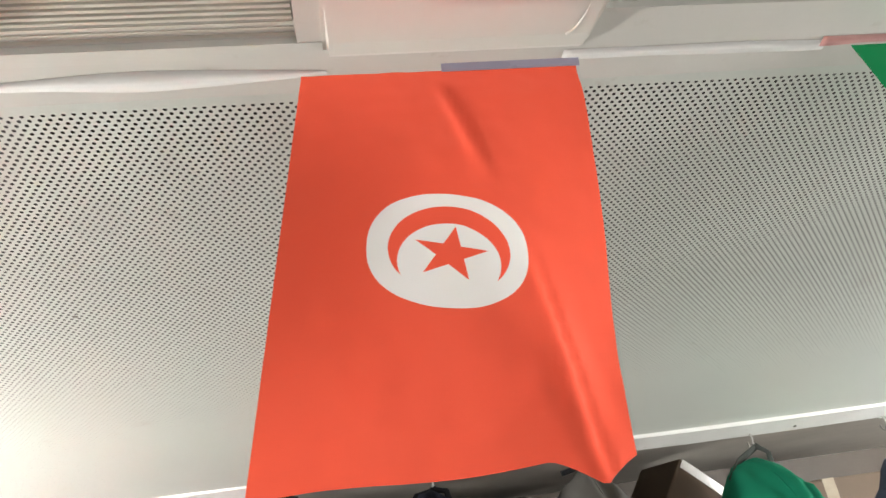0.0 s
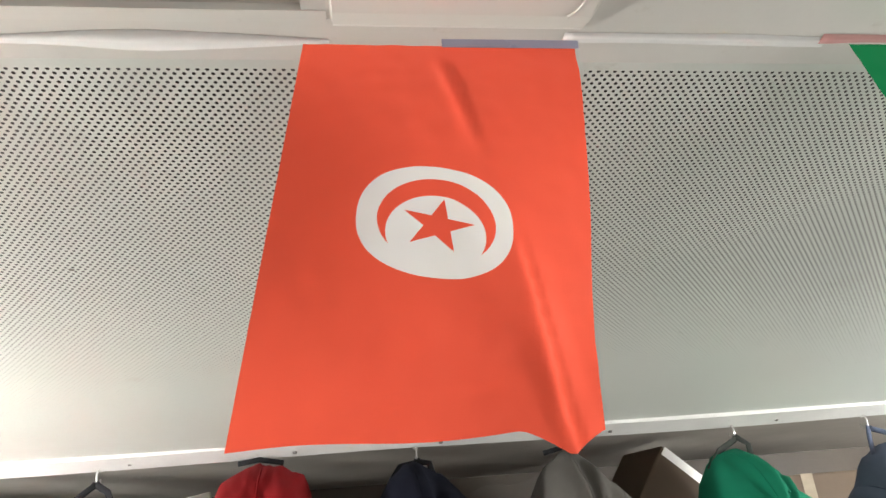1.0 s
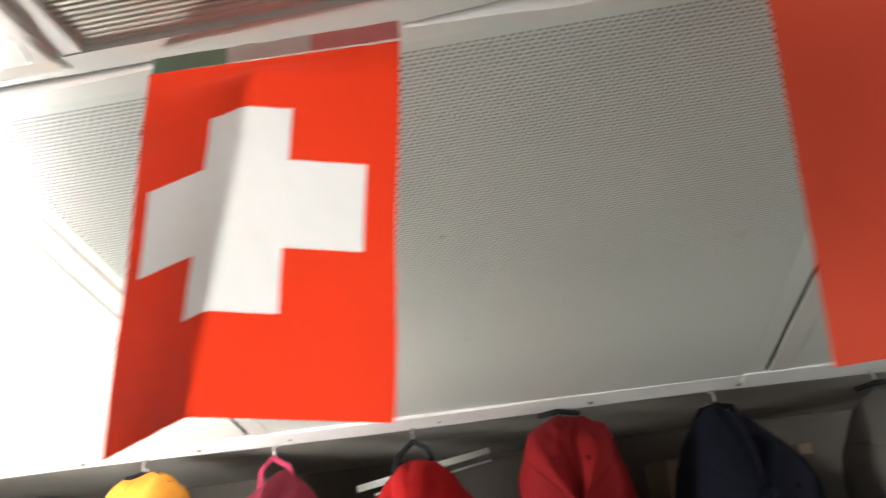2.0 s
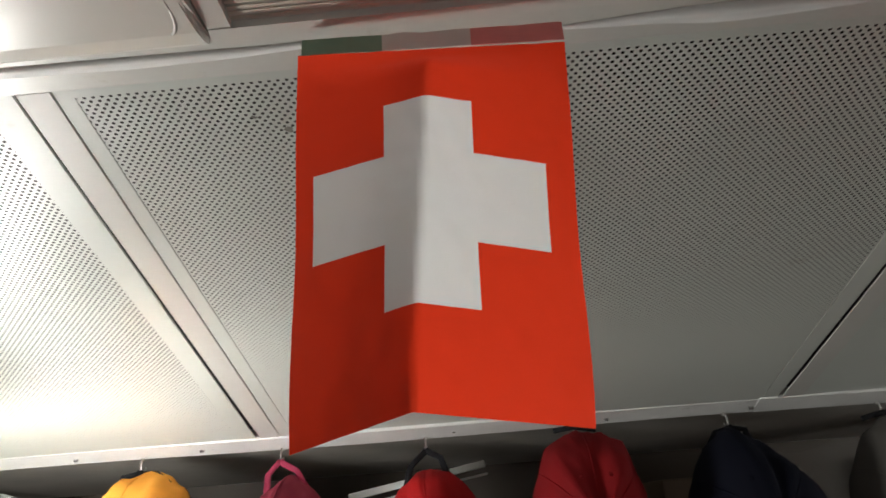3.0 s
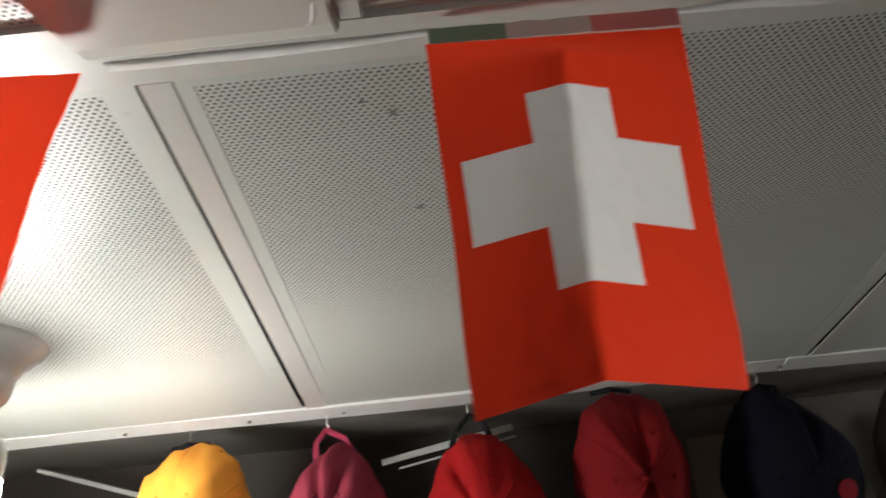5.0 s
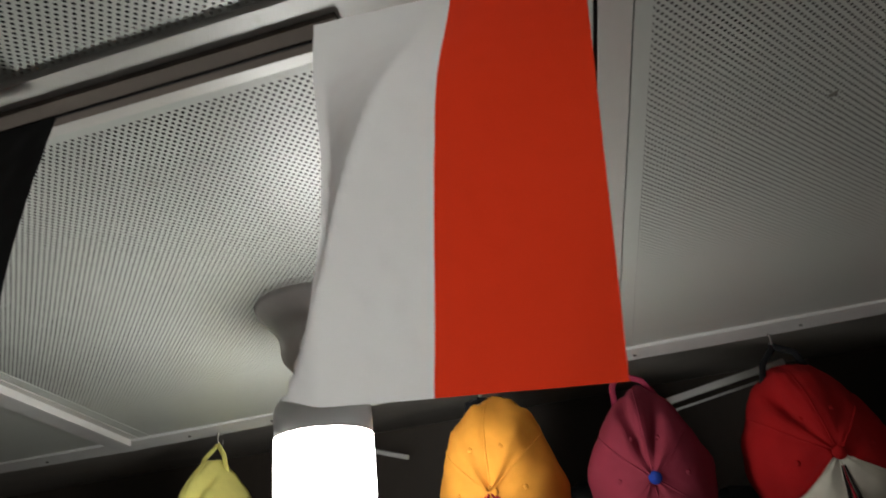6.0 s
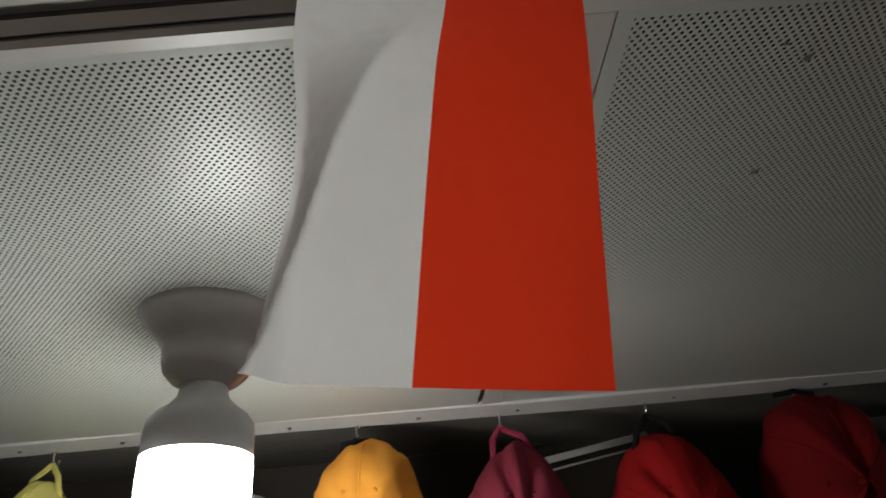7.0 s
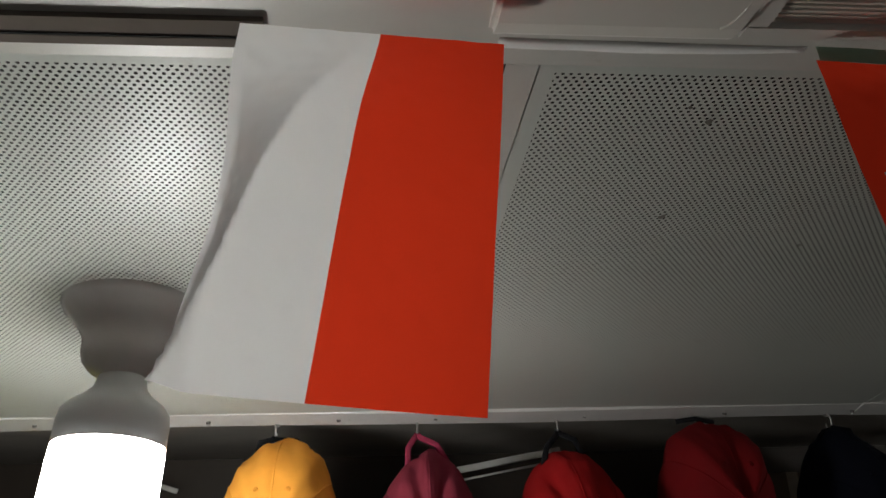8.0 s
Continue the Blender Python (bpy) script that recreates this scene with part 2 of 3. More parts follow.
def perforated_sheet(x0, x1, lean0, lean1, y0, y1, height, pitch=0.0050, row=0.0031, hole=0.00118, fade=(0.70, 0.98)):
    """A sheet with staggered round holes, cell by cell; its sides run from x0 and x1 with their own leans."""
    rows, cols = int((y1 - y0) / row), int((x1 - x0) / pitch)
    verts, faces = [], []
    ring = [(math.cos(math.pi * k / 3), math.sin(math.pi * k / 3)) for k in range(6)]
    for j in range(rows):
        ya, yb = y0 + j * row, y0 + (j + 1) * row
        off = 0.5 if j % 2 else 0.0
        xs = (np.arange(cols - (j % 2)) + off) * pitch
        n = len(xs)
        cell = np.zeros((n, 10, 2))
        cell[:, 0], cell[:, 1] = np.c_[xs, np.full(n, ya)], np.c_[xs + pitch, np.full(n, ya)]
        cell[:, 2], cell[:, 3] = np.c_[xs + pitch, np.full(n, yb)], np.c_[xs, np.full(n, yb)]
        radius = hole * (1 - 0.82 * smoothstep(*fade, ya))
        for k, (c, s) in enumerate(ring):
            cell[:, 4 + k, 0], cell[:, 4 + k, 1] = xs + pitch / 2 + radius * c, (ya + yb) / 2 + radius * s
        verts.append(cell.reshape(-1, 2))
    flat = np.concatenate(verts)
    total = len(flat) // 10
    base = np.arange(total)[:, None] * 10
    quads = np.concatenate([base + q for q in ([2, 3, 6, 5], [0, 1, 9, 8])])
    tris = np.concatenate([base + q for q in ([1, 2, 4, 4], [2, 5, 4, 4], [3, 7, 6, 6], [3, 0, 7, 7], [0, 8, 7, 7], [1, 4, 9, 9])])[:, :3]
    frac = flat[:, 0] / (cols * pitch)
    left = x0 + lean0 * (flat[:, 1] - y0)
    right = x1 + lean1 * (flat[:, 1] - y0)
    pos = np.c_[left + frac * (right - left), flat[:, 1], height(flat[:, 1])]
    data = bpy.data.meshes.new("perforated_sheet")
    data.vertices.add(len(pos))
    data.vertices.foreach_set("co", pos.ravel())
    loops = np.concatenate([quads.ravel(), tris.ravel()])
    starts = np.concatenate([np.arange(len(quads)) * 4, len(quads) * 4 + np.arange(len(tris)) * 3])
    data.loops.add(len(loops))
    data.loops.foreach_set("vertex_index", loops.astype(np.int32))
    data.polygons.add(len(starts))
    data.polygons.foreach_set("loop_start", starts.astype(np.int32))
    data.update(calc_edges=True)
    return data


def vault_strip(xa, la, xb, lb, y0, y1, lift, thick, cuts=24):
    """A solid strip that follows the vault between two leaning lines."""
    bm = bmesh.new()
    rings = []
    for i in range(cuts + 1):
        y = y0 + (y1 - y0) * i / cuts
        xs = (xa + la * (y - Y_TOP), xb + lb * (y - Y_TOP))
        z = vault(y) - lift
        rings.append([bm.verts.new(p) for p in ((xs[0], y, z), (xs[1], y, z), (xs[1], y, z + thick), (xs[0], y, z + thick))])
    for a, b in zip(rings, rings[1:]):
        for j in range(4):
            bm.faces.new((a[j], a[(j + 1) % 4], b[(j + 1) % 4], b[j]))
    bm.faces.new(rings[0])
    bm.faces.new(rings[-1])
    return bm


# seams between the panels: x at the near edge and lean per metre of y
SEAMS = [(-1.90, -0.19), (-1.149, -0.185), (-0.478, -0.084), (0.121, 0.072), (0.90, 0.06)]
for k, ((xa, la), (xb, lb)) in enumerate(zip(SEAMS, SEAMS[1:])):
    panel = tagged(new(f"ceiling_panel_{k + 1}"), "light grey perforated metal ceiling panel curving down to the rail", "ceiling panel", kind="structure")
    gap, lean = 0.0013, la + 0.028
    hole_a, hole_b = xa + 0.029, xb - 0.020
    if not k:
        part("plain_sheet", vault_strip(hole_a, la, hole_b, lb, Y_TOP, Y_END, 0.0, 0.002), M_PANEL, panel)
    else:
        sheet = new("perforated_sheet", perforated_sheet(hole_a, hole_b, lean, lb, Y_TOP + 0.006, Y_HOLES, vault, *((0.0053, 0.0032, 0.00132, (0.82, 1.08)) if k == 1 else ())))
        sheet.data.materials.append(M_PANEL)
        sheet.parent = panel
        tagged(sheet, "sheet with staggered round holes", kind="stuff")
    part("cover_strip", vault_strip(xa + gap, la + 0.003, xa + 0.0205, la + 0.015, Y_TOP, Y_END, 0.0012, 0.002), M_TRIM, panel)
    part("margin", vault_strip(xa + 0.0214, la + 0.015, hole_a + 0.0027, lean, Y_TOP, Y_END, 0.0004, 0.002), M_PANEL, panel)
    part("margin", vault_strip(hole_b - 0.0027, lb, xb - gap, lb - 0.003, Y_TOP, Y_END, 0.0004, 0.002), M_PANEL, panel)
    part("margin", vault_strip(hole_a, lean, hole_b, lb, Y_TOP, Y_TOP + 0.0065, 0.0004, 0.002, 2), M_PANEL, panel)
    if k == 1:
        part("cover_strip", vault_strip(xa - 0.016, la, xa + 0.016, la, Y_TOP + 0.004, Y_END - 0.004, 0.011, 0.010), M_RAIL, panel, "white raised joint strip")

bm = bmesh.new()
grid = [[bm.verts.new((x, y, (vault(max(y, Y_TOP)) if y <= Y_END else vault(Y_END)) + 0.012)) for x in (-2.3, 2.3)] for y in np.linspace(0.466, 1.2, 20)]
for a, b in zip(grid, grid[1:]):
    bm.faces.new((a[0], a[1], b[1], b[0]))
setting("panel_backing", bm, M_LINING, "dark grey lining above the perforated ceiling panels")

# the trim band from which the flags hang
setting("trim", prism([(0.4450, 2.2313), (0.4970, 2.2290), (0.4990, 2.2315), (0.4990, 2.244), (0.4450, 2.244)], -2.2, 2.2), M_TRIM, "grey painted ceiling trim band")

# the rail on which the hooks sit, in two lapped lengths
RAIL = [(1.136, vault(1.136) - 0.0025), (1.168, 2.0990), (1.176, 2.1005), (1.160, 2.125), (1.136, 2.125)]
RAIL_WIDE = [(1.130, vault(1.130) - 0.004), (1.167, 2.0985), (1.176, 2.1005), (1.165, 2.124), (1.130, 2.124)]
rail = tagged(new("rail"), "white painted metal rail along the ceiling's edge", "rail", kind="structure")
part("rail_length", prism(RAIL, -2.2, 0.150, cuts=60, wave=lambda x: (0.002 * math.sin(x * 5.3), 0.0015 * math.sin(x * 7.1 + 1))), M_RAIL, rail)
part("rail_length", prism(RAIL_WIDE, 0.140, 2.2, cuts=50, wave=lambda x: (0.002 * math.sin(x * 5.3), 0.0015 * math.sin(x * 7.1 + 1))), M_RAIL, rail)
for x in (-1.42, -1.16, -1.02, -0.792, -0.615, -0.480, -0.267, -0.06, 0.135, 0.376, 0.630, 0.86):
    bm = lathe([(0.0005, -0.002), (0.0026, -0.0016), (0.0030, 0.0), (0.0030, 0.002)], 12)
    y = 1.155
    part("screw", bm, M_SCREW, rail, at=pose(x, y, 2.1034 if x < 0.14 else 2.1020, 20, 0, 0))

# ---- overhead fittings in front of the trim ----
setting("ceiling", box(-2.3, 2.3, -1.7, 0.48, 2.262, 2.32), M_SIDE, "grey ceiling over the stall")


OVERHEAD = pose(0, 0.0175, 0.014)


def louver(x0, x1):
    grille = thing("air_louver", "cream ribbed plastic air louver with dark scuffs set in the ceiling", "louver", OVERHEAD, "ceiling louvers")
    frame_bm = box(x0, x1, 0.4385, 0.4475, 2.2125, 2.245)
    box(x0, x0 + 0.012, 0.14, 0.4385, 2.213, 2.245, bm=frame_bm)
    box(x1 - 0.012, x1, 0.14, 0.4385, 2.213, 2.245, bm=frame_bm)
    part("frame", frame_bm, M_TRIM, grille)
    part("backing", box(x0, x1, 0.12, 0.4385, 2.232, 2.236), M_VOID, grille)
    rib = mesh_of(prism([(0, 2.2165), (0.0018, 2.2165), (0.0028, 2.228), (0.0018, 2.232), (0, 2.232)], x0 + 0.013, x1 - 0.013), "slat", M_LOUVER)
    for k in range(80):
        slat = new("slat", rib)
        slat.parent = grille
        slat.location = (0, 0.4350 - 0.0036 * k, 0)
    return grille


def fairing(x0, x1):
    cover = thing("ceiling_fairing", "smooth off-white rounded plastic cover on the ceiling", "ceiling cover", OVERHEAD, "ceiling covers")
    outline = [(0.452, 2.2150), (0.447, 2.2120), (0.436, 2.2095), (0.41, 2.2085), (0.14, 2.2085), (0.13, 2.245), (0.452, 2.245)]
    bm = prism(outline, x0, x1)
    bmesh.ops.bevel(bm, geom=[e for e in bm.edges if abs(e.verts[0].co.x - e.verts[1].co.x) < 1e-6], offset=0.003, segments=3, affect="EDGES")
    part("cover", bm, M_FAIRING, cover, smooth=False)
    rib = [(x1 - 0.017 + 0.008 * math.cos(a), 0.436 - 0.02 + 0.02 * math.sin(a), 2.2092) for a in np.linspace(1.4, 0, 8)]
    part("moulded_rib", tube(rib + [(x1 - 0.009, 0.2, 2.2085)], 0.0008), M_FAIRING, cover, smooth=True)
    return cover


def perforated_strip(x0, x1):
    strip = thing("perforated_strip", "grey perforated metal strip in the ceiling", "ceiling panel", OVERHEAD, "ceiling strips")
    sheet = new("perforated_sheet", perforated_sheet(x0, x1, 0, 0, 0.33, 0.4365, lambda y: 0 * y + 2.2215))
    sheet.data.materials.append(M_PANEL)
    sheet.parent = strip
    tagged(sheet, kind="stuff")
    part("margin", box(x0, x1, 0.4360, 0.4435, 2.2213, 2.224), M_PANEL, strip)
    part("margin", box(x0, x1, 0.10, 0.331, 2.2213, 2.224), M_PANEL, strip)
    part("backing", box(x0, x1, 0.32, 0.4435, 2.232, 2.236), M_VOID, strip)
    return strip


louver(-0.352, 0.007)
fairing(0.007, 0.143)
perforated_strip(0.144, 0.80)
fairing(-0.492, -0.353)
perforated_strip(-1.30, -0.493)

# the dark slot in the near edge of the lamp's panel
slot = thing("ceiling_slot", "dark brown recessed slot along the ceiling trim", "slot", OVERHEAD)
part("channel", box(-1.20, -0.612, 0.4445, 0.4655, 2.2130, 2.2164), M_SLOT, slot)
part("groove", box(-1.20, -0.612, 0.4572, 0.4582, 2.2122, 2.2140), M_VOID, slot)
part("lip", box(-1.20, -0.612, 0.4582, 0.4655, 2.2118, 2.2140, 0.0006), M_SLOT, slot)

# glossy tape along the trim, rising and falling
def tape(x0, x1, mid, swing, width, seed, taper=0.0, material=M_TAPE, label="glossy white adhesive tape stuck along the ceiling trim"):
    bm = bmesh.new()
    n = max(4, int((x1 - x0) / 0.006))
    rings = []
    for i in range(n + 1):
        x = x0 + (x1 - x0) * i / n
        c = mid + 0.0185 + swing * noise.noise((x * 9, seed, 0))
        w = width * (1 - taper + taper * math.sin(math.pi * (x - x0) / (x1 - x0))) * (0.85 + 0.5 * noise.noise((x * 11, seed + 5, 0)))
        za, zb = (2.2305 - 0.0469 * (y - 0.4650) - 0.0004 for y in (c - w / 2, c + w / 2))
        zb -= 0.0020 * max(0.0, noise.noise((x * 16, seed, 4)))
        rings.append([bm.verts.new(p) for p in ((x, c - w / 2, za), (x, c + w / 2, zb), (x, c + w / 2, zb + 0.0002), (x, c - w / 2, za + 0.0002))])
    for a, b in zip(rings, rings[1:]):
        for j in range(4):
            bm.faces.new((a[j], a[(j + 1) % 4], b[(j + 1) % 4], b[j]))
    bm.faces.new(rings[0])
    bm.faces.new(rings[-1])
    return tagged(part("tape", bm, material, None, label, smooth=True), category="tape")


tape(0.133, 0.288, 0.4585, 0.001, 0.0085, 1)
tape(-0.175, 0.008, 0.4635, 0.003, 0.0165, 2, taper=0.85)
tape(-0.485, -0.305, 0.4600, 0.002, 0.0090, 3)
tagged(part("tape", prism([(0.4530, 2.2082), (0.4538, 2.2042), (0.4542, 2.2042), (0.4534, 2.2082)], 0.062, 0.1305), M_BLUETAPE, None, "blue-grey strip of tape above the flag"), category="tape")
tape(0.284, 0.36, 0.4560, 0.0004, 0.0070, 7, 0.0, M_PINKTAPE, "pink strip of tape above the green flag")


# ---- flags ----
def flag(kind, label, tl, tr, bl, br, fold, nu=56, nv=72):
    """A hanging flag from its four corners; fold(u, v) gives a shift in metres."""
    bm = bmesh.new()
    uv = bm.loops.layers.uv.new("UVMap")
    tl, tr, bl, br = (Vector(p) for p in (tl, tr, bl, br))
    rows, where = [], {}
    for j in range(nv + 1):
        row = []
        for i in range(nu + 1):
            u, v = i / nu, j / nv
            p = tl.lerp(tr, u).lerp(bl.lerp(br, u), v) + Vector(fold(u, v))
            p.y += 0.0006 * noise.noise((u * 14, v * 18, 3))
            vert = bm.verts.new(p)
            where[vert] = (u, v)
            row.append(vert)
        rows.append(row)
    for a, b in zip(rows, rows[1:]):
        for i in range(nu):
            face = bm.faces.new((a[i], b[i], b[i + 1], a[i + 1]))
            for loop in face.loops:
                loop[uv].uv = where[loop.vert]
    ob = part("flag", bm, M_FLAG[kind], None, label, smooth=True)
    return tagged(ob, category="flag", group="hanging flags")


def tent(u, at, left, right):
    """1 on a crease, falling to both sides."""
    d = (at - u) / left if u < at else (u - at) / right
    return max(0.0, 1 - d) ** 1.25


def fold_crescent(u, v):
    """A slanting crease: a valley above, turning into a ridge that ends in the drooping corner."""
    crease = 0.48 + 0.41 * v
    y = -0.020 * math.sin(math.pi * min(1, v * 1.1)) * math.sin(math.pi * u)
    beyond = max(0.0, u - crease)
    y += beyond * (-0.010 * smoothstep(0.0, 0.15, v) * smoothstep(0.66, 0.34, v) + 0.035 * smoothstep(0.5, 0.85, v))
    y += 0.0030 * tent(u, crease - 0.015, 0.05, 0.03) * smoothstep(0.03, 0.12, v) * smoothstep(0.42, 0.28, v)
    y -= 0.0045 * smoothstep(0.48, 0.8, v) * tent(u, crease, 0.24, 0.12)
    y += 0.0022 * smoothstep(0.52, 0.7, v) * tent(u, crease + 0.028, 0.016, 0.016)
    z = -0.011 * smoothstep(0.80, 1.0, v) * tent(u, 0.885, 0.13, 0.13) + 0.001 * math.sin(u * 9) * v
    return (0, y, z)


def fold_cross(u, v):
    at = 0.51 - 0.085 * v
    ridge = max(0.0, 1 - abs(u - at) / (at if u < at else 1 - at))
    return (0.002 * math.sin(v * 9) * (u - 0.5) * v, -(0.020 + 0.013 * v) * ridge * smoothstep(0.0, 0.15, v), 0.007 * v * v * ridge)


def fold_halves(u, v):
    """A ridge runs straight from the top edge down to the lower corner; the strip beside it lies further back."""
    at = 0.49 * (1 - v)
    d = u - at
    if d < 0:
        side = max(0.0, 1 + d / max(0.03, 0.9 * at))
    else:
        side = 0.70 * max(0.0, 1 - d / 0.80) + 0.30 * math.exp(-d / 0.12)
    high = 0.030 * smoothstep(0.0, 0.40, v) * (1 - 0.45 * smoothstep(0.55, 1.0, v))
    curl = smoothstep(0.11, 0.0, u) * smoothstep(0.55, 1.0, v)
    waist = smoothstep(0.25, 0.0, u) * smoothstep(0.1, 0.5, v) * smoothstep(0.95, 0.55, v)
    wrinkle = 0.0016 * noise.noise((u * 34, v * 26, 9)) * smoothstep(0.22, 0.02, u) * smoothstep(0.35, 0.5, v) * smoothstep(0.75, 0.6, v)
    return (0.006 * waist - 0.003 * curl, -high * side + 0.007 * curl + wrinkle, 0.004 * curl)


flag("crescent", "red flag with white disc, crescent and star, taped overhead",
     (-0.004, 0.455, 2.2060), (0.129, 0.455, 2.2050), (-0.031, 0.440, 2.0190), (0.108, 0.440, 2.019), fold_crescent)
flag("cross", "creased red flag with a white cross, taped overhead",
     (-0.309, 0.466, 2.2140), (-0.176, 0.466, 2.2075), (-0.304, 0.440, 2.0180), (-0.191, 0.450, 2.0200), fold_cross)
flag("halves", "half white, half red flag curled back beside the lamp",
     (-0.622, 0.456, 2.2215), (-0.486, 0.456, 2.2120), (-0.627, 0.412, 2.026), (-0.509, 0.420, 2.017), fold_halves)
flag("green", "green and white flag hanging askew from the ceiling trim",
     (0.290, 0.464, 2.2170), (0.427, 0.464, 2.2170), (0.315, 0.440, 2.02), (0.445, 0.440, 2.02), lambda u, v: (0, -0.01 * math.sin(3 * u) * v, 0))
flag("black", "black and dark red flag hanging from the ceiling trim",
     (-0.925, 0.466, 2.2200), (-0.785, 0.466, 2.2200), (-0.935, 0.430, 2.02), (-0.797, 0.428, 2.02), lambda u, v: (-0.012 * math.sin(math.pi * v), -0.012 * math.sin(4 * u) * v, 0))

# the three-coloured ribbon over the cross flag, a little wavy
ribbon = thing("ribbon", "faded green, white and red ribbon taped above the flag", "ribbon", pose(-0.307, 0.4655, 2.2130))
for name, u0, u1, material in M_RIBBON:
    bm = bmesh.new()
    rows = []
    for i in range(13):
        u = u0 + (u1 - u0) * i / 12
        dy = 0.0005 * noise.noise((u * 9, 2, 5))
        low, high = 0.0007 - 0.0050 * u, 0.0102 - 0.0035 * u + 0.0004 * noise.noise((u * 14, 8, 1))
        rows.append([bm.verts.new((0.131 * u, y + dy, z)) for y, z in ((0, low), (0.0005, high), (0.0009, high), (0.0004, low))])
    for ra, rb in zip(rows, rows[1:]):
        for j in range(4):
            bm.faces.new((ra[j], ra[(j + 1) % 4], rb[(j + 1) % 4], rb[j]))
    bm.faces.new(rows[0])
    bm.faces.new(rows[-1])
    part(name, bm, material, ribbon, name.replace("_", " ") + " of the ribbon")

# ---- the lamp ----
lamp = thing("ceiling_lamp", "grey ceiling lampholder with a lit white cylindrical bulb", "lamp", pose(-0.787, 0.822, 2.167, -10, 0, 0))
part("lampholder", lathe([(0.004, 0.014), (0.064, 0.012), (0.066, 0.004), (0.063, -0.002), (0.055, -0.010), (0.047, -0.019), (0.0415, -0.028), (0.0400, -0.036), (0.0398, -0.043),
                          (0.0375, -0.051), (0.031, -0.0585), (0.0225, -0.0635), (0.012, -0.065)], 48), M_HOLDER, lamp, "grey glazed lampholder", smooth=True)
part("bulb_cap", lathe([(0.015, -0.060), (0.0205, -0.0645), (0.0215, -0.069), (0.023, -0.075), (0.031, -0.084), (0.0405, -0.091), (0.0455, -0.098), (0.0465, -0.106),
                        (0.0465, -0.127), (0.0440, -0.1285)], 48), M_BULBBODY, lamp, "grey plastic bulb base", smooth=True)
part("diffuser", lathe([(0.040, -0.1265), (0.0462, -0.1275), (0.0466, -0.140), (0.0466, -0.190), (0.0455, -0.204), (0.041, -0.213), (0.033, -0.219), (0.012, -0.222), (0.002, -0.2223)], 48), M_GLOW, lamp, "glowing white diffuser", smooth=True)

# added copy of the lamp, never in view, lights the right-hand panels
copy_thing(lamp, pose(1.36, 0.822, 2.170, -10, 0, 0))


# ---- hooks and caps ----
def hook(x, z=2.093):
    item = thing("wall_hook", "small bent steel hook screwed into the rail", "hook", pose(x, 1.168, z), "rail hooks")
    pts = [(0, 0.004, 0.008), (0, -0.006, 0.007), (0, -0.010, 0.0), (0, -0.009, -0.010), (0, -0.002, -0.015), (0.0, 0.004, -0.010), (0, 0.005, -0.004)]
    part("wire", tube(pts, 0.0013, sides=6), M_METAL, item, smooth=True)
    part("plate", lathe([(0.0005, 0.0), (0.004, 0.0005), (0.004, 0.003), (0.001, 0.0035)], 12), M_METAL, item, at=pose(0, 0.003, 0.007, 70, 0, 0))
    return item


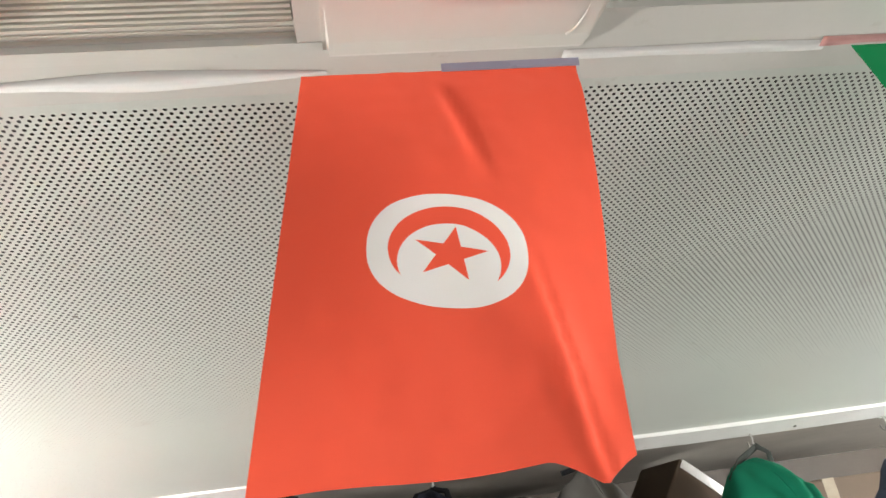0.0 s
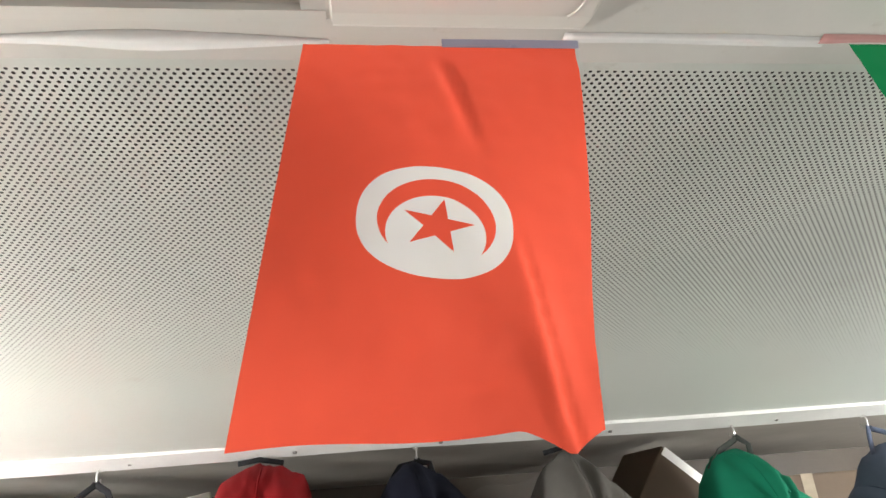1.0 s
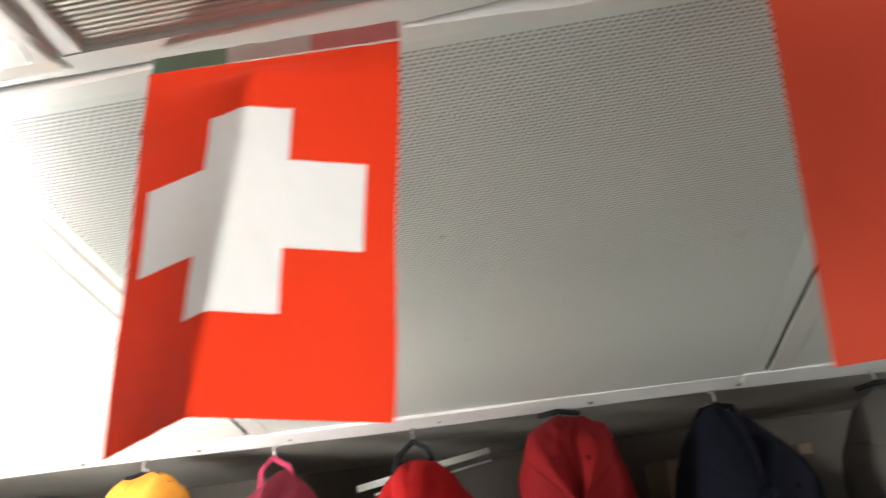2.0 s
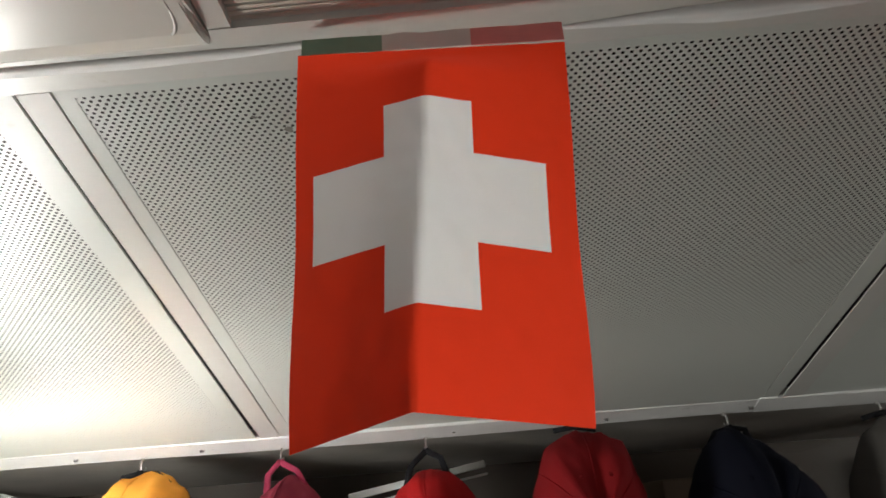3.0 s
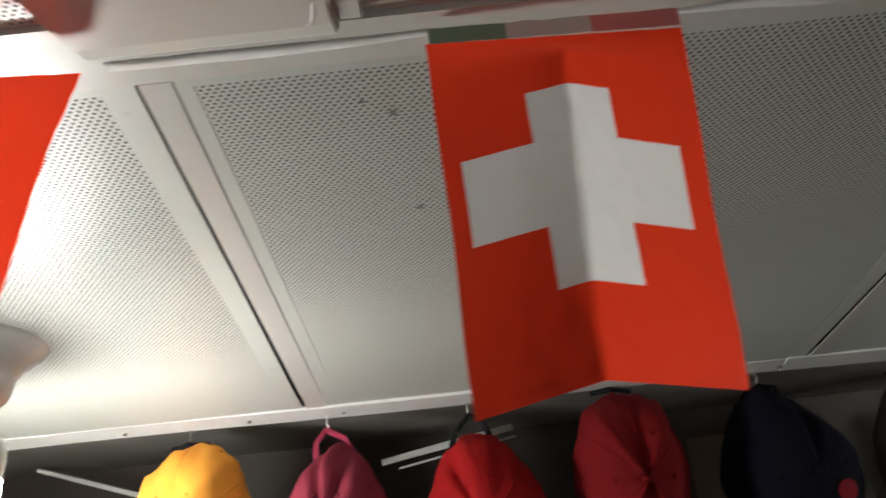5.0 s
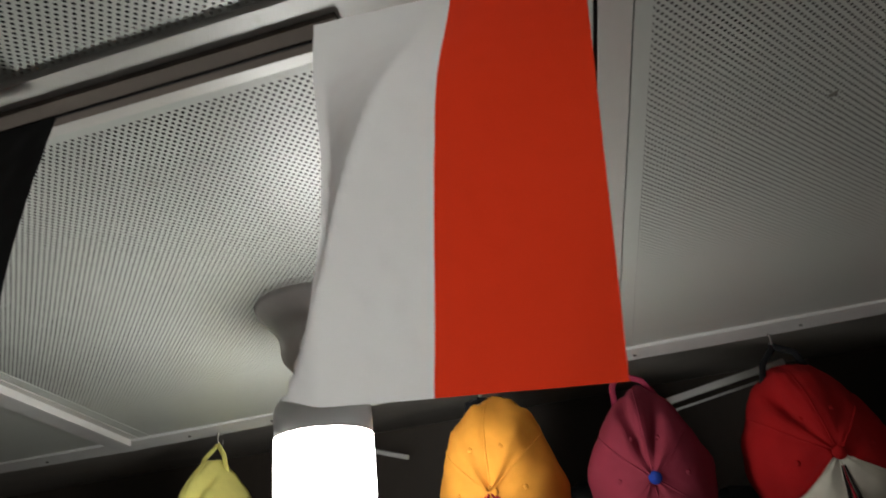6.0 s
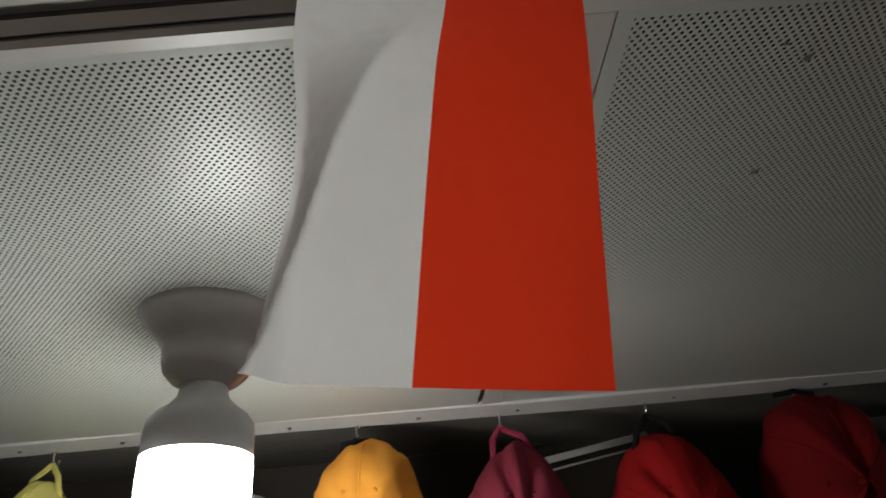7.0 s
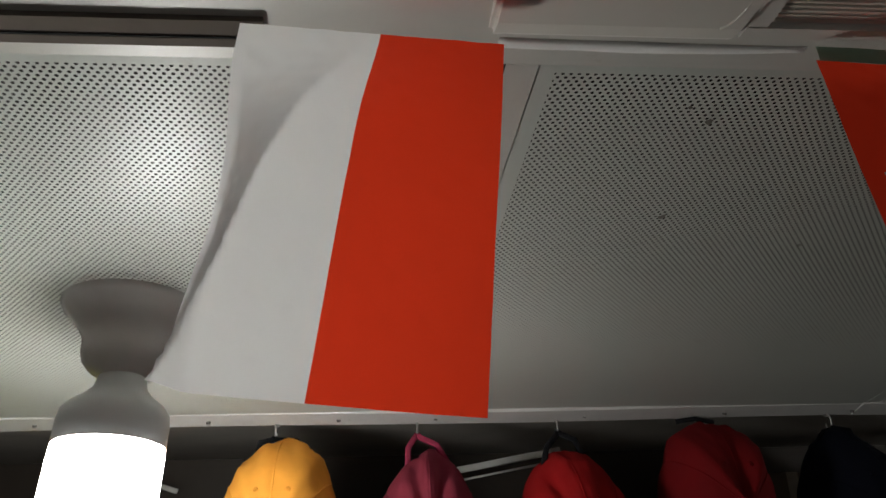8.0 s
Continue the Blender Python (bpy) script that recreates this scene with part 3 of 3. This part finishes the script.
def cap(x, top, crown_colour, label, front=None, button=None, strap=M_STRAPBLACK, half=0.082, tall=0.112, pinch=0.42, lean=0.0, shift=0.0, seed=0, hang=2.081, flat=False, emblem=False, badge=None, blunt=0.0, dents=()):
    """A baseball cap hung by its back strap, crown towards the aisle, peak down."""
    y0 = 1.150
    ob = thing("baseball_cap", label, "cap", pose(x + shift, y0, top - tall, 0, lean, 0), "hanging caps")
    nphi, nth, deep = 72, 16, 0.098

    def spot(th, phi, out=0.0):
        c, s = math.cos(phi), math.sin(phi)
        sx, sz = math.sin(th) * c, math.sin(th) * s
        near = min(abs(((phi - math.pi / 2) % (math.pi / 3)) - 0), abs(((phi - math.pi / 2) % (math.pi / 3)) - math.pi / 3))
        r = 1 - 0.016 * math.exp(-((near / 0.07) ** 2)) * math.sin(th) + 0.02 * math.cos(3 * phi + seed) * math.sin(th) ** 2
        r += 0.060 * noise.noise((sx * 2.1 + seed * 7, sz * 2.1, math.cos(th) * 2)) + 0.026 * noise.noise((sx * 6 + seed * 3, sz * 6, seed))
        r += 0.017 * noise.noise((sx * 14 + seed * 5, sz * 14, seed + 2))
        for centre, width, depth in dents:
            off = (phi - math.radians(centre) + math.pi) % (2 * math.pi) - math.pi
            r -= depth * math.exp(-((off / math.radians(width)) ** 2)) * smoothstep(0.12, 0.5, th) * smoothstep(1.6, 1.0, th)
        r /= max(abs(c), abs(s)) ** blunt
        w = 1.0 - pinch * max(0.0, sz) ** 1.35
        return Vector(((half * sx * w + out * c) * r, -(deep * math.cos(th) * r) - out * 0.5, tall * sz * r))

    def shell(a, b):
        bm = bmesh.new()
        steps = max(6, int(nphi * (b - a) / (2 * math.pi)))
        closed = b - a > 6.2
        rings = []
        for i in range(nth + 1):
            th = 0.02 + (math.pi * 0.54 - 0.02) * i / nth
            rings.append([bm.verts.new(spot(th, a + (b - a) * k / steps)) for k in range(steps + (0 if closed else 1))])
        for r0, r1 in zip(rings, rings[1:]):
            for k in range(len(r0) if closed else len(r0) - 1):
                n = (k + 1) % len(r0)
                bm.faces.new((r0[k], r0[n], r1[n], r1[k]))
        return bm

    deg = math.radians
    if front:
        crown = part("crown", shell(deg(-30), deg(210)), crown_colour, ob, smooth=True)
        panel = part("front_panel", shell(deg(-150), deg(-30)), front, ob, "front panel in a second colour", smooth=True)
        panel.modifiers.new("thickness", "SOLIDIFY").thickness = 0.002
    else:
        crown = part("crown", shell(0, 2 * math.pi), crown_colour, ob, smooth=True)
    crown.modifiers.new("thickness", "SOLIDIFY").thickness = 0.002
    part("button", lathe([(0.001, 0.005), (0.006, 0.004), (0.0078, 0.001), (0.0078, -0.002)], 16), button or crown_colour, ob, smooth=True,
         at=Matrix.Translation(spot(0.02, 0) + Vector((0, -0.001, 0))) @ pose(0, 0, 0, 90, 0, 0))
    for k in range(6):
        phi = math.pi / 2 + k * math.pi / 3
        path = [spot(th, phi, 0.0) + Vector((0, -0.0003, 0)) for th in np.linspace(0.08, 1.6, 14)]
        part("seam", tube(path, 0.0011, sides=5), front if front and 3.5 < phi - 0.02 < 5.9 else crown_colour, ob, smooth=True)
        if front and 3.2 < phi < 5.3:
            continue
        hole_at = spot(0.52, phi + math.pi / 6) + Vector((0, -0.0004, 0))
        part("eyelet", lathe([(0.0012, 0.0012), (0.0030, 0.0009), (0.0034, -0.0006)], 12), crown_colour, ob, smooth=True,
             at=Matrix.Translation(hole_at) @ (hole_at + Vector((0, 0.03, 0))).to_track_quat("Z", "Y").to_matrix().to_4x4())
    bm = bmesh.new()
    rows = []
    for i in range(9):
        t = i / 8
        rows.append([bm.verts.new((half * 0.9 * s * (1 - 0.25 * t * t), -0.012 - 0.05 * t + 0.02 * s * s, -tall * 0.93 - 0.065 * t * (1 - 0.45 * s * s))) for s in np.linspace(-1, 1, 15)])
    for a, b in zip(rows, rows[1:]):
        for k in range(14):
            bm.faces.new((a[k], a[k + 1], b[k + 1], b[k]))
    peak = part("peak", bm, front or crown_colour, ob, smooth=True)
    peak.modifiers.new("thickness", "SOLIDIFY").thickness = 0.003
    # strap from the hook to both sides of the back opening
    local = ob.matrix_basis.inverted()
    tip = local @ Vector((x, 1.158, hang))
    if flat:
        part("strap", tube([tip + Vector((-0.028, 0.0, 0.006)), tip + Vector((0.0, -0.004, 0.009)), tip + Vector((0.030, 0.004, 0.004))], 0.0035, 0.0012), strap, ob, smooth=True)
    else:
        for s in (-1, 1):
            end = spot(math.pi * 0.46, math.pi / 2 - s * 0.55)
            mid = tip.lerp(end, 0.5) + Vector((s * 0.006, -0.004, 0.003))
            part("strap", tube([tip + Vector((0, 0, 0.002)), tip + Vector((s * 0.003, -0.002, -0.002)), mid, end + Vector((0, 0.004, -0.004))], 0.0042, 0.0012), strap, ob, smooth=True)
    if emblem:
        for phi0, width, colour in ((-100, 6, M_EMBLEM[0]), (-92, 5, M_EMBLEM[1]), (-84, 6, M_EMBLEM[0])):
            bm = bmesh.new()
            rows = [[bm.verts.new(spot(th, deg(phi0 + width * s), 0.0) + Vector((0, -0.0016, -0.0012))) for s in (-0.5, 0.0, 0.5)] for th in np.linspace(0.12, 0.75, 10)]
            for a, b in zip(rows, rows[1:]):
                for k in range(2):
                    bm.faces.new((a[k], a[k + 1], b[k + 1], b[k]))
            patch = part("stripe_patch", bm, colour, ob, "dark red and black stripe patch", smooth=True)
            patch.modifiers.new("thickness", "SOLIDIFY").thickness = 0.0012
    if badge:
        at = spot(0.42, deg(badge))
        face = Matrix.Translation(at + Vector((0, -0.0012, 0))) @ (at + Vector((0, -0.03, 0))).to_track_quat("Z", "Y").to_matrix().to_4x4()
        part("badge", lathe([(0.001, 0.0016), (0.0125, 0.0014), (0.0135, 0.0)], 24), M_EMBLEM[1], ob, "round dark red badge", smooth=True, at=face)
    return ob


M_EMBLEM = (cloth("black_patch", (0.02, 0.015, 0.015)), cloth("dark_red_patch", (0.28, 0.02, 0.03)))
C = {name: cloth(name + "_cotton", colour) for name, colour in {
    "pale_yellow": (0.72, 0.66, 0.20), "orange_yellow": (0.82, 0.35, 0.05), "crimson": (0.42, 0.02, 0.035), "maroon_pink": (0.24, 0.030, 0.052),
    "blue": (0.02, 0.05, 0.32), "red": (0.34, 0.009, 0.010), "cream": (0.55, 0.52, 0.44), "dark_red": (0.19, 0.007, 0.009), "navy": (0.005, 0.006, 0.013),
    "grey": (0.10, 0.093, 0.086), "green": (0.008, 0.17, 0.095), "slate_blue": (0.10, 0.12, 0.175)}.items()}

for x in (-1.115, -0.701, -0.506, -0.307, -0.105, 0.101, 0.305, 0.562, 0.775):
    hook(x)
cap(-1.115, 2.058, C["pale_yellow"], "pale yellow cotton cap hanging from a hook", strap=C["pale_yellow"], half=0.075, pinch=0.55, seed=1, dents=((70, 10, 0.10),))
cap(-0.701, 2.079, C["orange_yellow"], "orange-yellow cap with a crimson front panel hanging from a hook", front=C["crimson"], half=0.085, tall=0.118, shift=0.014, pinch=0.30, seed=2, blunt=0.24, dents=((38, 9, 0.07), (20, 7, 0.05)))
cap(-0.506, 2.062, C["maroon_pink"], "maroon-pink cap with a blue button hanging by its strap", button=C["blue"], strap=M_STRAPPINK, half=0.080, shift=0.012, pinch=0.44, seed=3, blunt=0.08, dents=((112, 9, 0.16), (68, 12, 0.10)))
cap(-0.307, 2.060, C["red"], "red cap with a cream front panel and striped patch", front=C["cream"], half=0.083, shift=0.012, pinch=0.42, lean=-8, seed=4, emblem=True, blunt=0.08, dents=((125, 8, 0.13), (48, 14, 0.08)))
cap(-0.105, 2.093, C["dark_red"], "plain dark red cap hanging close under the rail", half=0.074, tall=0.116, shift=0.006, pinch=0.26, seed=5, flat=True, hang=2.088, blunt=0.34, dents=((75, 14, 0.05),))
cap(0.101, 2.082, C["navy"], "navy blue cap hanging from a hook", half=0.086, tall=0.115, shift=0.006, pinch=0.50, lean=-8, seed=6, badge=-40, dents=((60, 10, 0.10),))
cap(0.305, 2.078, C["grey"], "warm grey cap hanging from a hook", half=0.082, shift=0.008, pinch=0.38, lean=-6, seed=7, strap=M_STRAPBLACK, flat=True, hang=2.076, dents=((80, 10, 0.10), (45, 12, 0.06)))
cap(0.562, 2.064, C["green"], "bright green cap hanging by a dark webbing strap", half=0.086, shift=-0.008, pinch=0.34, lean=-10, seed=8, strap=M_STRAPGREY, blunt=0.10, dents=((55, 8, 0.10), (30, 9, 0.07), (100, 12, 0.06)))
cap(0.775, 2.058, C["slate_blue"], "slate blue cap hanging by its strap", half=0.084, shift=0.012, pinch=0.40, seed=9, strap=C["slate_blue"], blunt=0.15, dents=((120, 9, 0.08),))

# ---- behind the caps ----
setting("soffit", prism([(1.165, 2.110), (1.30, 2.106), (1.53, 2.098), (1.70, 2.092), (1.70, 2.12), (1.165, 2.125)], -2.3, 2.3), M_SOFFIT, "dull grey-brown soffit behind the rail")
setting("wall_back", box(-2.3, 2.3, 1.69, 1.76, 0.0, 2.10), M_WALL, "dark brown board wall behind the hanging caps")
setting("wall_left", box(-2.36, -2.30, -1.7, 1.76, 0.0, 2.30), M_SIDE, "grey side wall of the stall")
setting("wall_right", box(2.30, 2.36, -1.7, 1.76, 0.0, 2.30), M_SIDE, "grey side wall of the stall")
setting("floor", box(-2.36, 2.36, -1.9, 1.76, -0.06, 0.0), M_FLOOR, "grey concrete floor")
setting("ground", box(-40, 40, -60, -1.9, -0.10, -0.04), M_FLOOR, "grey pavement before the stall")

bar = thing("shelf_bar", "white painted metal bar running under the soffit", "bar", pose(-0.345, 1.49, 2.062, 0, -9.4, 0))
part("profile", box(-0.13, 0.12, -0.006, 0.006, -0.006, 0.006, 0.0015), M_RAIL, bar)
part("lower_profile", box(-0.10, 0.12, -0.012, -0.006, -0.020, -0.016, 0.001), M_RAIL, bar)


def carton(x0, x1, y0, y1, z0, z1, turn, label):
    cx, cy = (x0 + x1) / 2, (y0 + y1) / 2
    ob = thing("carton", label, "box", pose(cx, cy, z0, 0, 0, turn), "stacked cartons")
    part("body", box(x0 - cx, x1 - cx, y0 - cy, y1 - cy, 0, z1 - z0, 0.004), M_CARD, ob)
    part("edge_tape", box(x1 - cx - 0.020, x1 - cx + 0.0008, y0 - cy - 0.0008, y1 - cy + 0.0008, z1 - z0 - 0.016, z1 - z0 + 0.0008), M_PACKTAPE, ob, "shiny tape along the top edge")
    part("packing_tape", box(-0.011, 0.011, y0 - cy - 0.0008, y1 - cy + 0.0008, -0.0008, z1 - z0 + 0.0008), M_PACKTAPE, ob, "clear shiny packing tape")
    return ob


def bag(x, y, z, w, h, seed, label="folded dark plastic garment bag on the shelf"):
    bm = bmesh.new()
    bmesh.ops.create_icosphere(bm, subdivisions=4, radius=1)
    for v in bm.verts:
        d = v.co.normalized()
        r = 1 + 0.18 * noise.noise(d * 1.7 + Vector((seed, 0, 0))) + 0.09 * noise.noise(d * 5 + Vector((0, seed, 0)))
        box_like = 1 / max(abs(d.x), abs(d.y), abs(d.z)) ** 0.7
        v.co = Vector((d.x * w, d.y * 0.05, d.z * h)) * r * box_like * 0.85
    lowest = min(v.co.z for v in bm.verts)
    for v in bm.verts:
        v.co.z -= lowest
    ob = part("garment_bag", bm, M_BAG, None, label, smooth=True, at=pose(x, y, z))
    return tagged(ob, category="bag", group="garment bags")


setting("shelf", box(-2.3, 2.3, 1.30, 1.69, 1.70, 1.72, 0.002), M_WALL, "dark board shelf under the soffit")
for k, (x, w, h) in enumerate(((-1.62, 0.13, 0.10), (-1.36, 0.12, 0.13), (-1.09, 0.13, 0.11), (-0.84, 0.11, 0.13), (-0.60, 0.12, 0.12), (-0.35, 0.12, 0.10), (-0.10, 0.11, 0.11))):
    bag(x, 1.43, 1.72, w, h, 3.1 * k)
carton(0.06, 0.30, 1.44, 1.62, 1.72, 2.030, 4, "brown cardboard carton on the shelf, closed with tape")

tilted = thing("carton", "brown cardboard carton leaning on its corner, edges taped white", "box", pose(0.512, 1.395, 1.909, 0, 38, 12), "stacked cartons")
part("body", box(-0.11, 0.11, -0.06, 0.06, -0.15, 0.15, 0.004), M_CARD, tilted)
part("edge_tape", box(-0.105, 0.109, -0.0608, 0.0608, 0.136, 0.1508), M_TAPE, tilted, "glossy white tape along the edge")
part("edge_tape", box(-0.060, 0.000, -0.0609, -0.0600, 0.070, 0.079), M_TAPE, tilted, "glossy white scrap of tape")
carton(0.72, 0.98, 1.44, 1.62, 1.72, 2.035, -5, "brown cardboard carton on the shelf, closed with tape")
# clear wrapping film sagging before the cartons
bm = bmesh.new()
rows = []
for j in range(14):
    v = j / 13
    rows.append([bm.verts.new((x, 1.355 - 0.05 * v + 0.035 * noise.noise((x * 9, v * 3, 1)) + 0.018 * noise.noise((x * 25, v * 9, 2)), 2.055 - 0.16 * v + 0.045 * noise.noise((x * 7, v, 7)) + 0.012 * noise.noise((x * 23, v * 4, 3)))) for x in np.linspace(0.20, 0.45, 90)])
for a, b in zip(rows, rows[1:]):
    for k in range(89):
        bm.faces.new((a[k], a[k + 1], b[k + 1], b[k]))
tagged(part("wrapping_film", bm, M_FILM, None, "crumpled clear plastic film hung behind the grey cap", smooth=True), category="plastic film")


# smudges on the panels and the trim
def smudge(x, y, r, seed, z=None):
    bm = bmesh.new()
    ring = []
    for k in range(14):
        a = 2 * math.pi * k / 14
        rr = r * (1 + 0.6 * noise.noise((math.cos(a) * 1.5 + seed, math.sin(a) * 1.5, seed)))
        yy = y + 0.8 * rr * math.sin(a)
        ring.append(bm.verts.new((x + rr * math.cos(a), yy, (z if z else vault(yy) - 0.0006))))
    bm.faces.new(ring)
    return tagged(part("smudge", bm, M_SMUDGE, None, "small dark smudge of dirt on the ceiling"), category="stain", kind="stuff")


M_SMUDGE = surface("smudge_dirt", (0.26, 0.25, 0.22), rough=0.8, big=200, vary=0.3)
for k, (x, y, r) in enumerate(((-0.334, 0.545, 0.0030), (-0.327, 0.657, 0.0035), (-0.352, 0.532, 0.0016), (-0.19, 0.70, 0.0022), (-0.26, 0.62, 0.0013), (0.36, 0.86, 0.002), (-0.68, 0.60, 0.0015))):
    smudge(x, y, r, k * 2.7)
bm = tube([(-0.006, 0.4665, 2.2298), (-0.001, 0.4662, 2.2296), (0.0035, 0.4660, 2.2298)], 0.0008, 0.0003, sides=5)
tagged(part("pen_mark", bm, M_SMUDGE, None, "short dark pen mark on the ceiling trim"), category="mark")

side_bar = thing("shelf_bar", "white painted metal bar running under the soffit", "bar", pose(-0.975, 1.49, 2.044, 0, 18.0, 0))
part("profile", box(-0.15, 0.06, -0.005, 0.005, -0.004, 0.004, 0.0015), M_RAIL, side_bar)
